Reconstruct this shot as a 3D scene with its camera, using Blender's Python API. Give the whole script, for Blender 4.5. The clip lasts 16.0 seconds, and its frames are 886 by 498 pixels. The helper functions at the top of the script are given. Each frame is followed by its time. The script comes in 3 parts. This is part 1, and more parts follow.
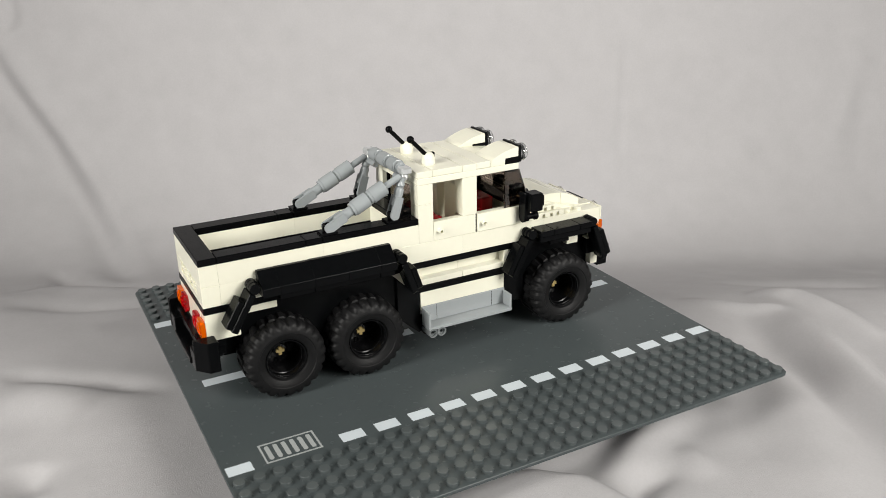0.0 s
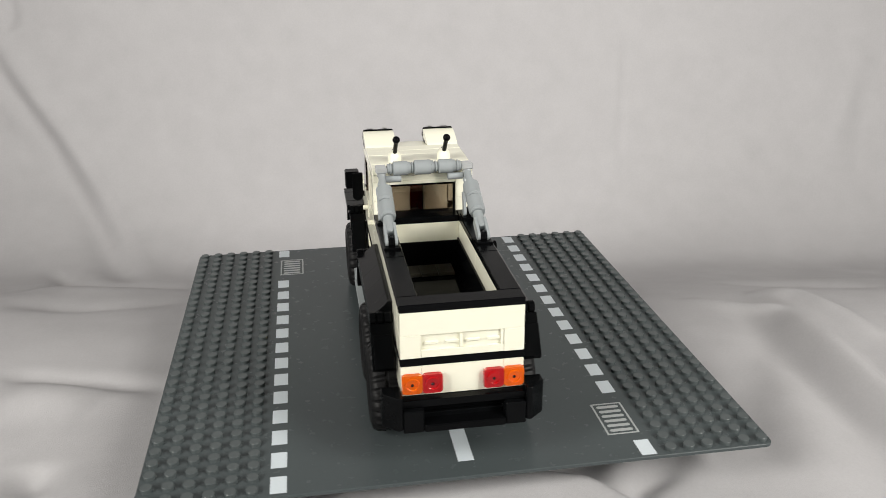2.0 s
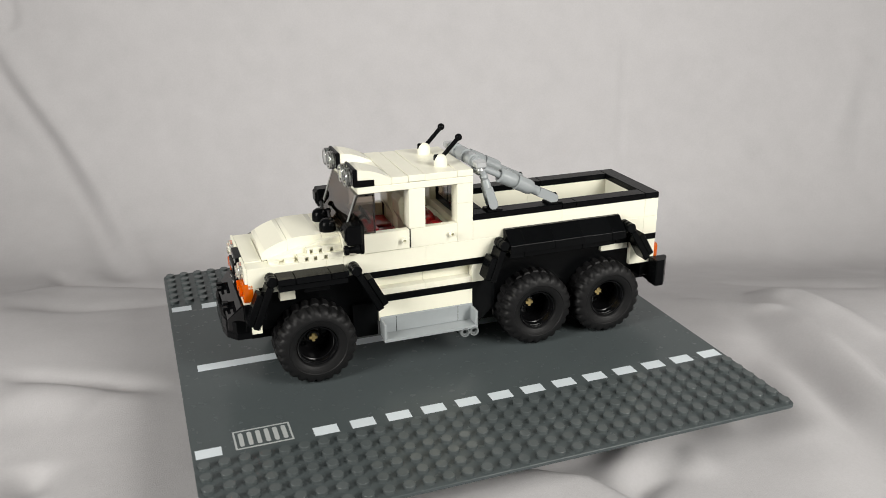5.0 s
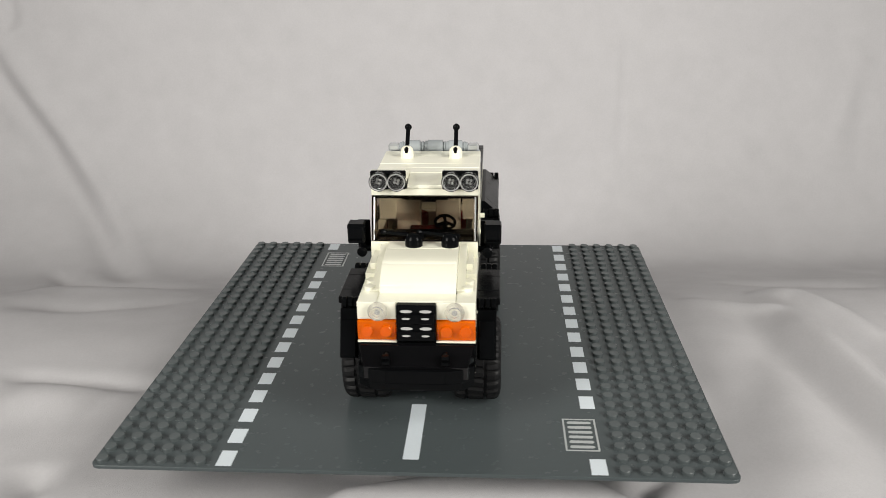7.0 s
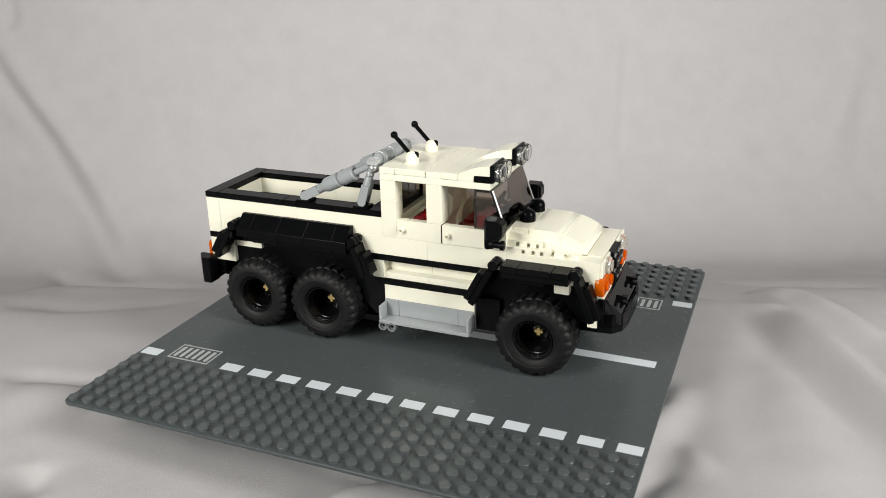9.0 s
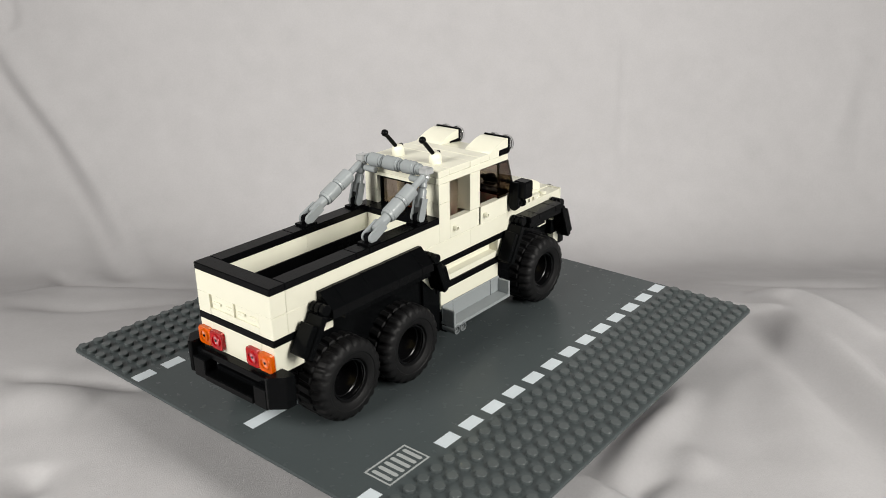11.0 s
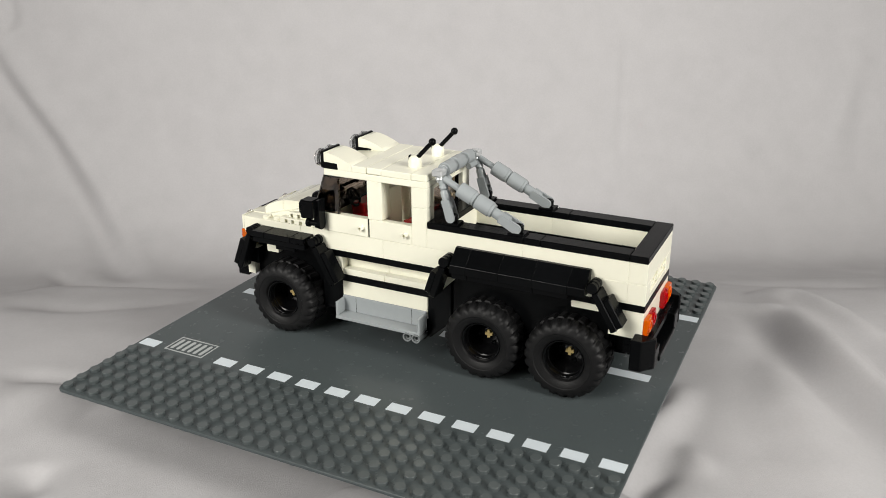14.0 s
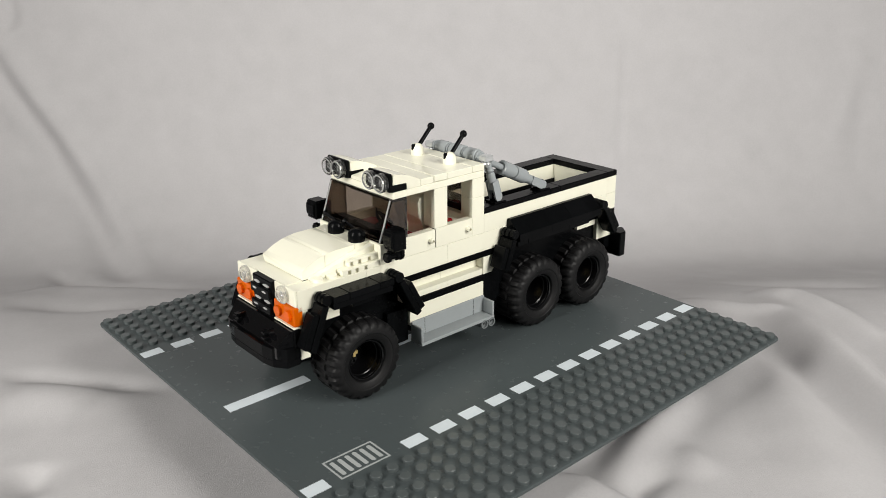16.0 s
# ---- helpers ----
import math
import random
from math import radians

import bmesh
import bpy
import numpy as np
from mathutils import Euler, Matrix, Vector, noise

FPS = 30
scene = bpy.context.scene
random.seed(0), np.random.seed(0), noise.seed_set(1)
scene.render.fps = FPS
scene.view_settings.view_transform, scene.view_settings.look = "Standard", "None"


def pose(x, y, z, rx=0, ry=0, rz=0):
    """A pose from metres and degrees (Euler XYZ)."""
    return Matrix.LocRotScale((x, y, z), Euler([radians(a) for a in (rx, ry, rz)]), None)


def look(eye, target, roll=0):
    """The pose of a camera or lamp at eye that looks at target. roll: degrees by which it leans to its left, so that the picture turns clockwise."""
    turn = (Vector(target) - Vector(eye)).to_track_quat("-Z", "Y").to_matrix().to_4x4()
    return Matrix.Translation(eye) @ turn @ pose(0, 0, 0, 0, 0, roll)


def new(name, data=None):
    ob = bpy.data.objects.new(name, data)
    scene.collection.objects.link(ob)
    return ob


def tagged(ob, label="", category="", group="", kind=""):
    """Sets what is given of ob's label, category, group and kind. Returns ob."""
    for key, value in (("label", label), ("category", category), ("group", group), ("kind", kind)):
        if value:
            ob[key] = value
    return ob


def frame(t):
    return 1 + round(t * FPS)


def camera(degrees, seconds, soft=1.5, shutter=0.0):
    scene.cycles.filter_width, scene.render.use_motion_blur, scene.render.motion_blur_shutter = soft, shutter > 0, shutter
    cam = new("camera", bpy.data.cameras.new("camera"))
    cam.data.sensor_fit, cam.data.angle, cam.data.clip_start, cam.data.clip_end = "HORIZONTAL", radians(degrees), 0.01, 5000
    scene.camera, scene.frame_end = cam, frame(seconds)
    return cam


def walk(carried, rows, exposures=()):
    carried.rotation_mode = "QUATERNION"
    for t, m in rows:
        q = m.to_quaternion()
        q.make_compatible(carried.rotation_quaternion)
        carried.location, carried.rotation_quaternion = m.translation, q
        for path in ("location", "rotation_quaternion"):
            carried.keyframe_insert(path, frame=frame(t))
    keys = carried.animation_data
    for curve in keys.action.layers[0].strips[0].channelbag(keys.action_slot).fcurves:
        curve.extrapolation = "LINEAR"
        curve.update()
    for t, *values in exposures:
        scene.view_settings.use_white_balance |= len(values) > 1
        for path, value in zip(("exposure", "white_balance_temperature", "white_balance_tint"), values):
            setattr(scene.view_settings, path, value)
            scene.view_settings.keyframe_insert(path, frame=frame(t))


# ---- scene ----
EYE = (0.0, -0.40416, 0.20132)
cam = camera(55.18, 16.0, soft=0.8, shutter=0.25)
still = pose(*EYE, 0, 0, -1.194) @ pose(0, 0, 0, 68.86) @ pose(0, 0, 0, 0, 0, -0.669)
walk(cam, [(0.0, still), (16.0, still)], exposures=[(0.0, 0.0), (16.0, 0.0)])

# ---- world and lamps ----
world = bpy.data.worlds.new("room_light")
world.use_nodes = True
scene.world = world
world.node_tree.nodes["Background"].inputs[0].default_value = (0.95, 0.97, 1.0, 1)
world.node_tree.nodes["Background"].inputs[1].default_value = 0.05


def soft_lamp(name, eye, target, sx, sy, watts, colour, spread=math.pi):
    data = bpy.data.lights.new(name, "AREA")
    data.spread, data.shape, data.size, data.size_y, data.energy, data.color = spread, "RECTANGLE", sx, sy, watts, colour
    ob = new(name, data)
    ob.matrix_world = look(eye, target)
    return ob


soft_lamp("softbox_lamp", (-0.62, -0.53, 0.49), (0.05, 0.24, 0.22), 0.30, 0.60, 3.35, (1.0, 0.975, 0.92), radians(100))
soft_lamp("softbox_lamp", (0.64, -0.52, 0.49), (-0.03, 0.20, 0.19), 0.32, 0.60, 5.0, (1.0, 0.975, 0.92), radians(125))


# ---- materials ----
def material(name, colour, rough=0.3, metal=0.0, spec=0.5, clear=0.0, ior=1.5, grain=0.0, grain_size=400.0, bump=0.0,
             bump_size=300.0, spread=0.0, worn=0.0):
    """A node material: base colour with two scales of variation, a per-piece spread and fine relief."""
    m = bpy.data.materials.new(name)
    m.use_nodes = True
    nt = m.node_tree
    b = nt.nodes["Principled BSDF"]
    b.inputs["Roughness"].default_value, b.inputs["Metallic"].default_value = rough, metal
    b.inputs["IOR"].default_value = ior
    b.inputs["Transmission Weight"].default_value = clear
    b.inputs["Specular IOR Level"].default_value = spec
    geo = nt.nodes.new("ShaderNodeTexCoord")
    rgb = nt.nodes.new("ShaderNodeRGB")
    rgb.outputs[0].default_value = (*colour, 1)
    out = rgb.outputs[0]

    def noisy(size, detail):
        n = nt.nodes.new("ShaderNodeTexNoise")
        n.inputs["Scale"].default_value, n.inputs["Detail"].default_value = size, detail
        nt.links.new(geo.outputs["Object"], n.inputs["Vector"])
        return n

    def scaled(source, low, high):
        r = nt.nodes.new("ShaderNodeMapRange")
        r.inputs["To Min"].default_value, r.inputs["To Max"].default_value = low, high
        nt.links.new(source, r.inputs["Value"])
        return r.outputs[0]

    def times(colour_out, value):
        h = nt.nodes.new("ShaderNodeHueSaturation")
        nt.links.new(colour_out, h.inputs["Color"])
        nt.links.new(value, h.inputs["Value"])
        return h.outputs[0]

    if grain:
        out = times(out, scaled(noisy(grain_size, 4).outputs[0], 1 - grain, 1 + grain))
        out = times(out, scaled(noisy(grain_size / 14, 2).outputs[0], 1 - grain, 1 + grain))
    if spread:
        info = nt.nodes.new("ShaderNodeObjectInfo")
        out = times(out, scaled(info.outputs["Random"], 1 - spread, 1 + spread))
    nt.links.new(out, b.inputs["Base Color"])
    if worn:
        nt.links.new(scaled(noisy(220, 5).outputs[0], max(rough - worn, 0.02), rough + worn), b.inputs["Roughness"])
    if bump:
        bp = nt.nodes.new("ShaderNodeBump")
        bp.inputs["Strength"].default_value, bp.inputs["Distance"].default_value = bump, 0.0004
        nt.links.new(noisy(bump_size, 4).outputs[0], bp.inputs["Height"])
        nt.links.new(bp.outputs[0], b.inputs["Normal"])
    return m


WHITE = material("white_plastic", (0.85, 0.835, 0.695), 0.16, grain=0.02, grain_size=260, spread=0.02, bump=0.02, bump_size=120, worn=0.06)
BLACK = material("black_plastic", (0.003, 0.0033, 0.0037), 0.22, spec=0.07, grain=0.2, grain_size=300, spread=0.2, bump=0.02, bump_size=160, worn=0.1)
GLOSS = material("polished_black_plastic", (0.0035, 0.0035, 0.004), 0.07, spec=0.45, grain=0.1, bump=0.01, bump_size=120)
GREY = material("light_grey_plastic", (0.31, 0.335, 0.345), 0.2, grain=0.03, spread=0.03, bump=0.02, worn=0.06)
ASH = material("dark_grey_plastic", (0.17, 0.185, 0.19), 0.25, grain=0.05, spread=0.04)
PEWTER = material("pearl_grey_plastic", (0.62, 0.64, 0.645), 0.16, metal=0.5, grain=0.05, worn=0.05)
ROAD = material("dark_grey_plate", (0.068, 0.081, 0.084), 0.26, spec=0.16, grain=0.06, grain_size=500, bump=0.012, bump_size=90, worn=0.05)
STUDS = material("dark_grey_studs", (0.080, 0.093, 0.095), 0.2, spec=0.3, grain=0.05, spread=0.05, worn=0.06)
PAINT = material("road_paint", (0.64, 0.70, 0.74), 0.35, grain=0.04, grain_size=900, spread=0.03, worn=0.1)
PALE = material("pale_grey_paint", (0.40, 0.42, 0.42), 0.4, grain=0.06, grain_size=900)
RUBBER = material("tyre_rubber", (0.0085, 0.0085, 0.009), 0.5, grain=0.25, grain_size=200, bump=0.3, bump_size=1200, spec=0.2)
RIM = material("black_rim", (0.004, 0.004, 0.0045), 0.2, spec=0.3, worn=0.08, grain=0.1)
TAN = material("tan_axle", (0.42, 0.32, 0.13), 0.4, grain=0.06)
RED = material("red_plastic", (0.30, 0.010, 0.012), 0.2, grain=0.05, spread=0.05, worn=0.05)
FROST = material("milky_clear_plastic", (0.98, 0.96, 0.91), 0.05, clear=0.78, ior=1.45)
CLEAR = material("clear_plastic", (0.8, 0.81, 0.81), 0.04, clear=0.97, ior=1.5)
ORANGE = material("clear_orange", (1.0, 0.185, 0.002), 0.06, clear=0.5, spec=0.35, ior=1.45, grain=0.06)
CRIMSON = material("clear_red", (0.75, 0.006, 0.012), 0.07, clear=0.6, ior=1.45, grain=0.06)
# white bed plates, with the shade deep in the bed put into the colour
SHADED = material("shaded_white_plate", (0.075, 0.07, 0.055), 0.3, grain=0.08, spread=0.1)
DUSK = material("dark_smoked_visor", (0.10, 0.085, 0.07), 0.05, clear=0.9, ior=1.5)
SMOKE = material("smoked_screen", (0.335, 0.275, 0.22), 0.02, clear=1.0, ior=1.6)
# silver for the grille slots, lamp facets and the added highlight rods and rings
CHROME = material("silver_slots_and_glints", (0.88, 0.88, 0.86), 0.14, metal=0.7)
CLOTH = material("pale_grey_cloth", (0.475, 0.466, 0.476), 0.85, spec=0.15, grain=0.065, grain_size=700, bump=0.4, bump_size=2200, worn=0.07)
WALL = material("room_wall_paint", (0.22, 0.21, 0.20), 0.8, grain=0.03, grain_size=20)


# ---- building helpers: millimetres in, metres out ----
MM = 0.001


def mesh_of(name, bm, mat, smooth=False):
    me = bpy.data.meshes.new(name)
    bmesh.ops.recalc_face_normals(bm, faces=bm.faces)
    bm.to_mesh(me)
    bm.free()
    me.materials.append(mat)
    if smooth:
        me.shade_smooth()
        me.set_sharp_from_angle(angle=radians(35))
    return me


def part(name, bm, mat, parent=None, label="", smooth=False):
    ob = new(name, mesh_of(name, bm, mat, smooth))
    ob.parent = parent
    return tagged(ob, label=label)


def add_box(bm, x0, x1, y0, y1, z0, z1, edge=0.13, turn=None):
    """A box with chamfered edges."""
    made = bmesh.ops.create_cube(bm, size=1.0)["verts"]
    for v in made:
        v.co = Vector((((x0 + x1) / 2 + v.co.x * abs(x1 - x0)), ((y0 + y1) / 2 + v.co.y * abs(y1 - y0)), ((z0 + z1) / 2 + v.co.z * abs(z1 - z0)))) * MM
    if edge:
        edges = list({e for v in made for e in v.link_edges})
        done = bmesh.ops.bevel(bm, geom=edges, offset=edge * MM, segments=1, affect="EDGES", profile=0.5)
        made = list({v for f in done["faces"] for v in f.verts})
    if turn is not None:
        bmesh.ops.transform(bm, matrix=turn, verts=made)
    return made


def box(name, parent, mat, x0, x1, y0, y1, z0, z1, edge=0.13, label="", turn=None):
    bm = bmesh.new()
    add_box(bm, x0, x1, y0, y1, z0, z1, edge, turn)
    return part(name, bm, mat, parent, label)


def add_prism(bm, outline, a, b, axis="x"):
    """An outline swept from a to b along an axis. Outline pairs are (y, z) for x, (x, z) for y, (x, y) for z."""
    def place(p, s):
        return Vector({"x": (s, p[0], p[1]), "y": (p[0], s, p[1]), "z": (p[0], p[1], s)}[axis]) * MM
    lo = [bm.verts.new(place(p, a)) for p in outline]
    hi = [bm.verts.new(place(p, b)) for p in outline]
    n = len(outline)
    bm.faces.new(lo)
    bm.faces.new(hi)
    for i in range(n):
        bm.faces.new((lo[i], lo[(i + 1) % n], hi[(i + 1) % n], hi[i]))
    return lo + hi


def prism(name, parent, mat, outline, a, b, axis="x", edge=0.14, label="", smooth=False):
    bm = bmesh.new()
    add_prism(bm, outline, a, b, axis)
    if edge:
        bmesh.ops.bevel(bm, geom=list(bm.edges), offset=edge * MM, segments=1, affect="EDGES", profile=0.5)
    return part(name, bm, mat, parent, label, smooth)


def add_lathe(bm, profile, origin, direction, seg=24, closed=False):
    """Rings of (along, radius) turned about a line from origin in a direction."""
    q = Vector((0, 0, 1)).rotation_difference(Vector(direction).normalized()).to_matrix()
    o = Vector(origin)
    rings = []
    for along, r in profile:
        if r < 1e-6:
            rings.append([bm.verts.new((o + q @ Vector((0, 0, along))) * MM)])
        else:
            rings.append([bm.verts.new((o + q @ Vector((r * math.cos(2 * math.pi * k / seg), r * math.sin(2 * math.pi * k / seg), along))) * MM) for k in range(seg)])
    pairs = list(zip(rings, rings[1:])) + ([(rings[-1], rings[0])] if closed else [])
    for a, b in pairs:
        for k in range(seg):
            j = (k + 1) % seg
            if len(a) == 1 and len(b) == 1:
                continue
            if len(a) == 1:
                bm.faces.new((a[0], b[k], b[j]))
            elif len(b) == 1:
                bm.faces.new((a[k], a[j], b[0]))
            else:
                bm.faces.new((a[k], a[j], b[j], b[k]))
    if not closed:
        for ring in (rings[0], rings[-1]):
            if len(ring) > 1:
                bm.faces.new(ring)


def rod(name, parent, mat, p, q, r, label="", seg=20, edge=0.3):
    d = (Vector(q) - Vector(p))
    bm = bmesh.new()
    n = d.length
    add_lathe(bm, [(0, r - edge), (edge, r), (n - edge, r), (n, r - edge)], p, d, seg)
    return part(name, bm, mat, parent, label, True)


def lathe(name, parent, mat, profile, origin, direction, label="", seg=24, closed=False):
    bm = bmesh.new()
    add_lathe(bm, profile, origin, direction, seg, closed)
    return part(name, bm, mat, parent, label, True)


# ---- the cloth sweep and the room ----
def fold(u, v, line, width, height):
    """A soft fold of the sheet along a bent line, fading towards both ends."""
    best, where, n = 9.0, 0.0, len(line) - 1
    for i, ((ax, ay), (bx, by)) in enumerate(zip(line, line[1:])):
        dx, dy = bx - ax, by - ay
        s = min(1.0, max(0.0, ((u - ax) * dx + (v - ay) * dy) / (dx * dx + dy * dy)))
        d = math.hypot(u - ax - s * dx, v - ay - s * dy)
        if d < best:
            best, where = d, (i + s) / n
    if best > 3 * width:
        return 0.0
    return height * (0.08 + 0.92 * math.sin(math.pi * where)) * math.exp(-(1.15 * best / width) ** 2)


CREST_U = (-0.16, -0.10, -0.062, -0.036, 0.0, 0.044, 0.064, 0.095, 0.15)
CREST_V = (-0.26, -0.19, -0.140, -0.116, -0.111, -0.109, -0.114, -0.140, -0.22)


def apron(u, v):
    """The bunched-up lip of cloth in front of the turntable, steep behind and flat before."""
    d = v - float(np.interp(u, CREST_U, CREST_V))
    side = max(0.0, 1 - (abs(u - 0.012) / 0.15) ** 2)
    return 0.014 * side * math.exp(-(d / (0.011 if d > 0 else 0.07)) ** 2)


# folds: points across and along the sheet, width, height
LEFT_FOLDS = [
    (((-0.317, 0.189), (-0.300, 0.215), (-0.305, 0.248), (-0.333, 0.284)), 0.008, -0.003),
    (((-0.329, 0.276), (-0.267, 0.230), (-0.183, 0.218)), 0.012, -0.004),
    (((-0.328, 0.212), (-0.250, 0.187), (-0.175, 0.188)), 0.016, 0.002),
    (((-0.295, 0.142), (-0.235, 0.136), (-0.164, 0.146)), 0.018, -0.004),
    (((-0.235, 0.011), (-0.180, -0.002), (-0.136, -0.012)), 0.008, -0.0035),
    (((-0.224, -0.014), (-0.169, -0.027)), 0.02, 0.004),
    (((-0.470, 0.500), (-0.400, 0.414), (-0.330, 0.354), (-0.250, 0.250)), 0.016, -0.004),
    (((-0.450, 0.545), (-0.392, 0.451), (-0.337, 0.375), (-0.240, 0.235)), 0.012, -0.004),
    (((-0.430, 0.540), (-0.370, 0.446), (-0.316, 0.375), (-0.220, 0.240)), 0.013, 0.004),
    (((-0.401, 0.512), (-0.383, 0.536)), 0.008, -0.005),
    (((-0.175, -0.100), (-0.180, -0.075)), 0.01, -0.004),
]
RIGHT_FOLDS = [
    (((0.226, 0.110), (0.222, 0.040), (0.226, -0.020), (0.232, -0.085), (0.250, -0.165)), 0.017, 0.010),
    (((0.196, 0.075), (0.200, 0.025), (0.203, -0.025), (0.206, -0.078), (0.218, -0.150)), 0.013, -0.004),
    (((0.187, 0.010), (0.179, -0.060), (0.172, -0.130)), 0.022, 0.004),
    (((0.196, 0.050), (0.178, -0.002), (0.150, -0.070)), 0.014, -0.0014),
    (((0.167, 0.110), (0.207, 0.078), (0.222, 0.067)), 0.008, 0.004),
    (((0.220, 0.125), (0.245, 0.100), (0.267, 0.032)), 0.01, 0.006),
    (((0.220, 0.179), (0.270, 0.158), (0.318, 0.130)), 0.012, -0.0025),
    (((0.243, 0.035), (0.240, -0.030), (0.250, -0.080), (0.270, -0.130)), 0.013, -0.004),
    (((0.072, -0.108), (0.094, -0.078), (0.120, -0.047), (0.134, -0.020)), 0.010, 0.006),
    (((0.118, -0.074), (0.120, -0.100)), 0.008, 0.002),
    (((0.085, -0.125), (0.090, -0.104), (0.108, -0.092)), 0.007, -0.004),
    (((0.199, 0.529), (0.188, 0.357)), 0.004, -0.0012),
    (((0.428, 0.494), (0.407, 0.416), (0.377, 0.360)), 0.014, 0.002),
    (((0.445, 0.482), (0.414, 0.352)), 0.014, -0.0015),
]

# the sheet's course: flat on the table, a sag behind it, then up the wall
COURSE = [(-0.75, -0.026), (0.0, -0.026), (0.08, -0.030), (0.16, -0.049), (0.24, -0.076), (0.31, -0.088), (0.37, -0.052), (0.42, 0.05), (0.455, 0.22), (0.46, 0.45), (0.465, 1.0)]


def smooth_course(points, rounds=4):
    pts = [Vector(p) for p in points]
    for _ in range(rounds):
        out = [pts[0]]
        for a, b in zip(pts, pts[1:]):
            out += [a * 0.75 + b * 0.25, a * 0.25 + b * 0.75]
        pts = out + [pts[-1]]
    return pts


def cloth_sweep():
    pts = smooth_course(COURSE)
    run = [-0.75]
    for a, b in zip(pts, pts[1:]):
        run.append(run[-1] + (b - a).length)
    ys, zs = np.array([p.x for p in pts]), np.array([p.y for p in pts])
    us = np.concatenate([np.linspace(-1.1, -0.52, 20), np.linspace(-0.5, 0.5, 300), np.linspace(0.52, 1.1, 20)])
    vs = np.concatenate([np.linspace(-0.74, -0.22, 40), np.linspace(-0.215, 0.56, 250), np.linspace(0.57, 1.2, 30)])
    nu, nv = len(us), len(vs)
    verts = []
    for along in vs:
        y, z = float(np.interp(along, run, ys)), float(np.interp(along, run, zs))
        dy = float(np.interp(along + 0.004, run, ys) - np.interp(along - 0.004, run, ys))
        dz = float(np.interp(along + 0.004, run, zs) - np.interp(along - 0.004, run, zs))
        n = Vector((0, -dz, dy)).normalized()
        v = float(np.interp(along, (-1.0, 0.15, 0.45, 2.0), (-1.0, 0.15, 0.406, 1.956)))
        for u in us:
            u = float(u)
            h = 1.5 * sum(fold(u, v, *f) for f in LEFT_FOLDS) + 1.3 * sum(fold(u, v, *f) for f in RIGHT_FOLDS) + apron(u, v)
            h += 0.0030 * noise.noise((u * 5, v * 5, 3.0)) + 0.0016 * noise.noise((u * 15, v * 13, 8.0)) + 0.0012 * (0.5 - abs(noise.noise((u * 9 + v * 5, v * 9 - u * 4, 1.5)))) + 0.0003 * noise.noise((u * 50, v * 45, 5.0))
            r = min(1.0, max(0.0, (math.hypot(u - 0.012, v + 0.005) - 0.070) / 0.03))
            h += 0.018 * (1 - r * r * (3 - 2 * r))
            verts.append(Vector((u, y, z)) + n * h)
    faces = [(j * nu + i, j * nu + i + 1, (j + 1) * nu + i + 1, (j + 1) * nu + i) for j in range(nv - 1) for i in range(nu - 1)]
    me = bpy.data.meshes.new("backdrop_cloth")
    me.from_pydata(verts, [], faces)
    me.materials.append(CLOTH)
    me.shade_smooth()
    tagged(new("backdrop", me), "pale grey creased cloth sweep under and behind the model", "backdrop", kind="structure")


def room():
    x, y0, y1, z0, z1, w = 1.25, -1.15, 0.70, -0.13, 1.30, 0.05
    for name, c in (("floor", (-x, x, y0, y1, z0 - w, z0)), ("ceiling", (-x, x, y0, y1, z1, z1 + w)), ("wall_north", (-x, x, y1, y1 + w, z0, z1)),
                    ("wall_south", (-x, x, y0 - w, y0, z0, z1)), ("wall_west", (-x - w, -x, y0, y1, z0, z1)), ("wall_east", (x, x + w, y0, y1, z0, z1))):
        ob = box(name, None, WALL, *[v * 1000 for v in c], edge=0)
        tagged(ob, "plain pale painted room surface", name.split("_")[0], kind="structure")


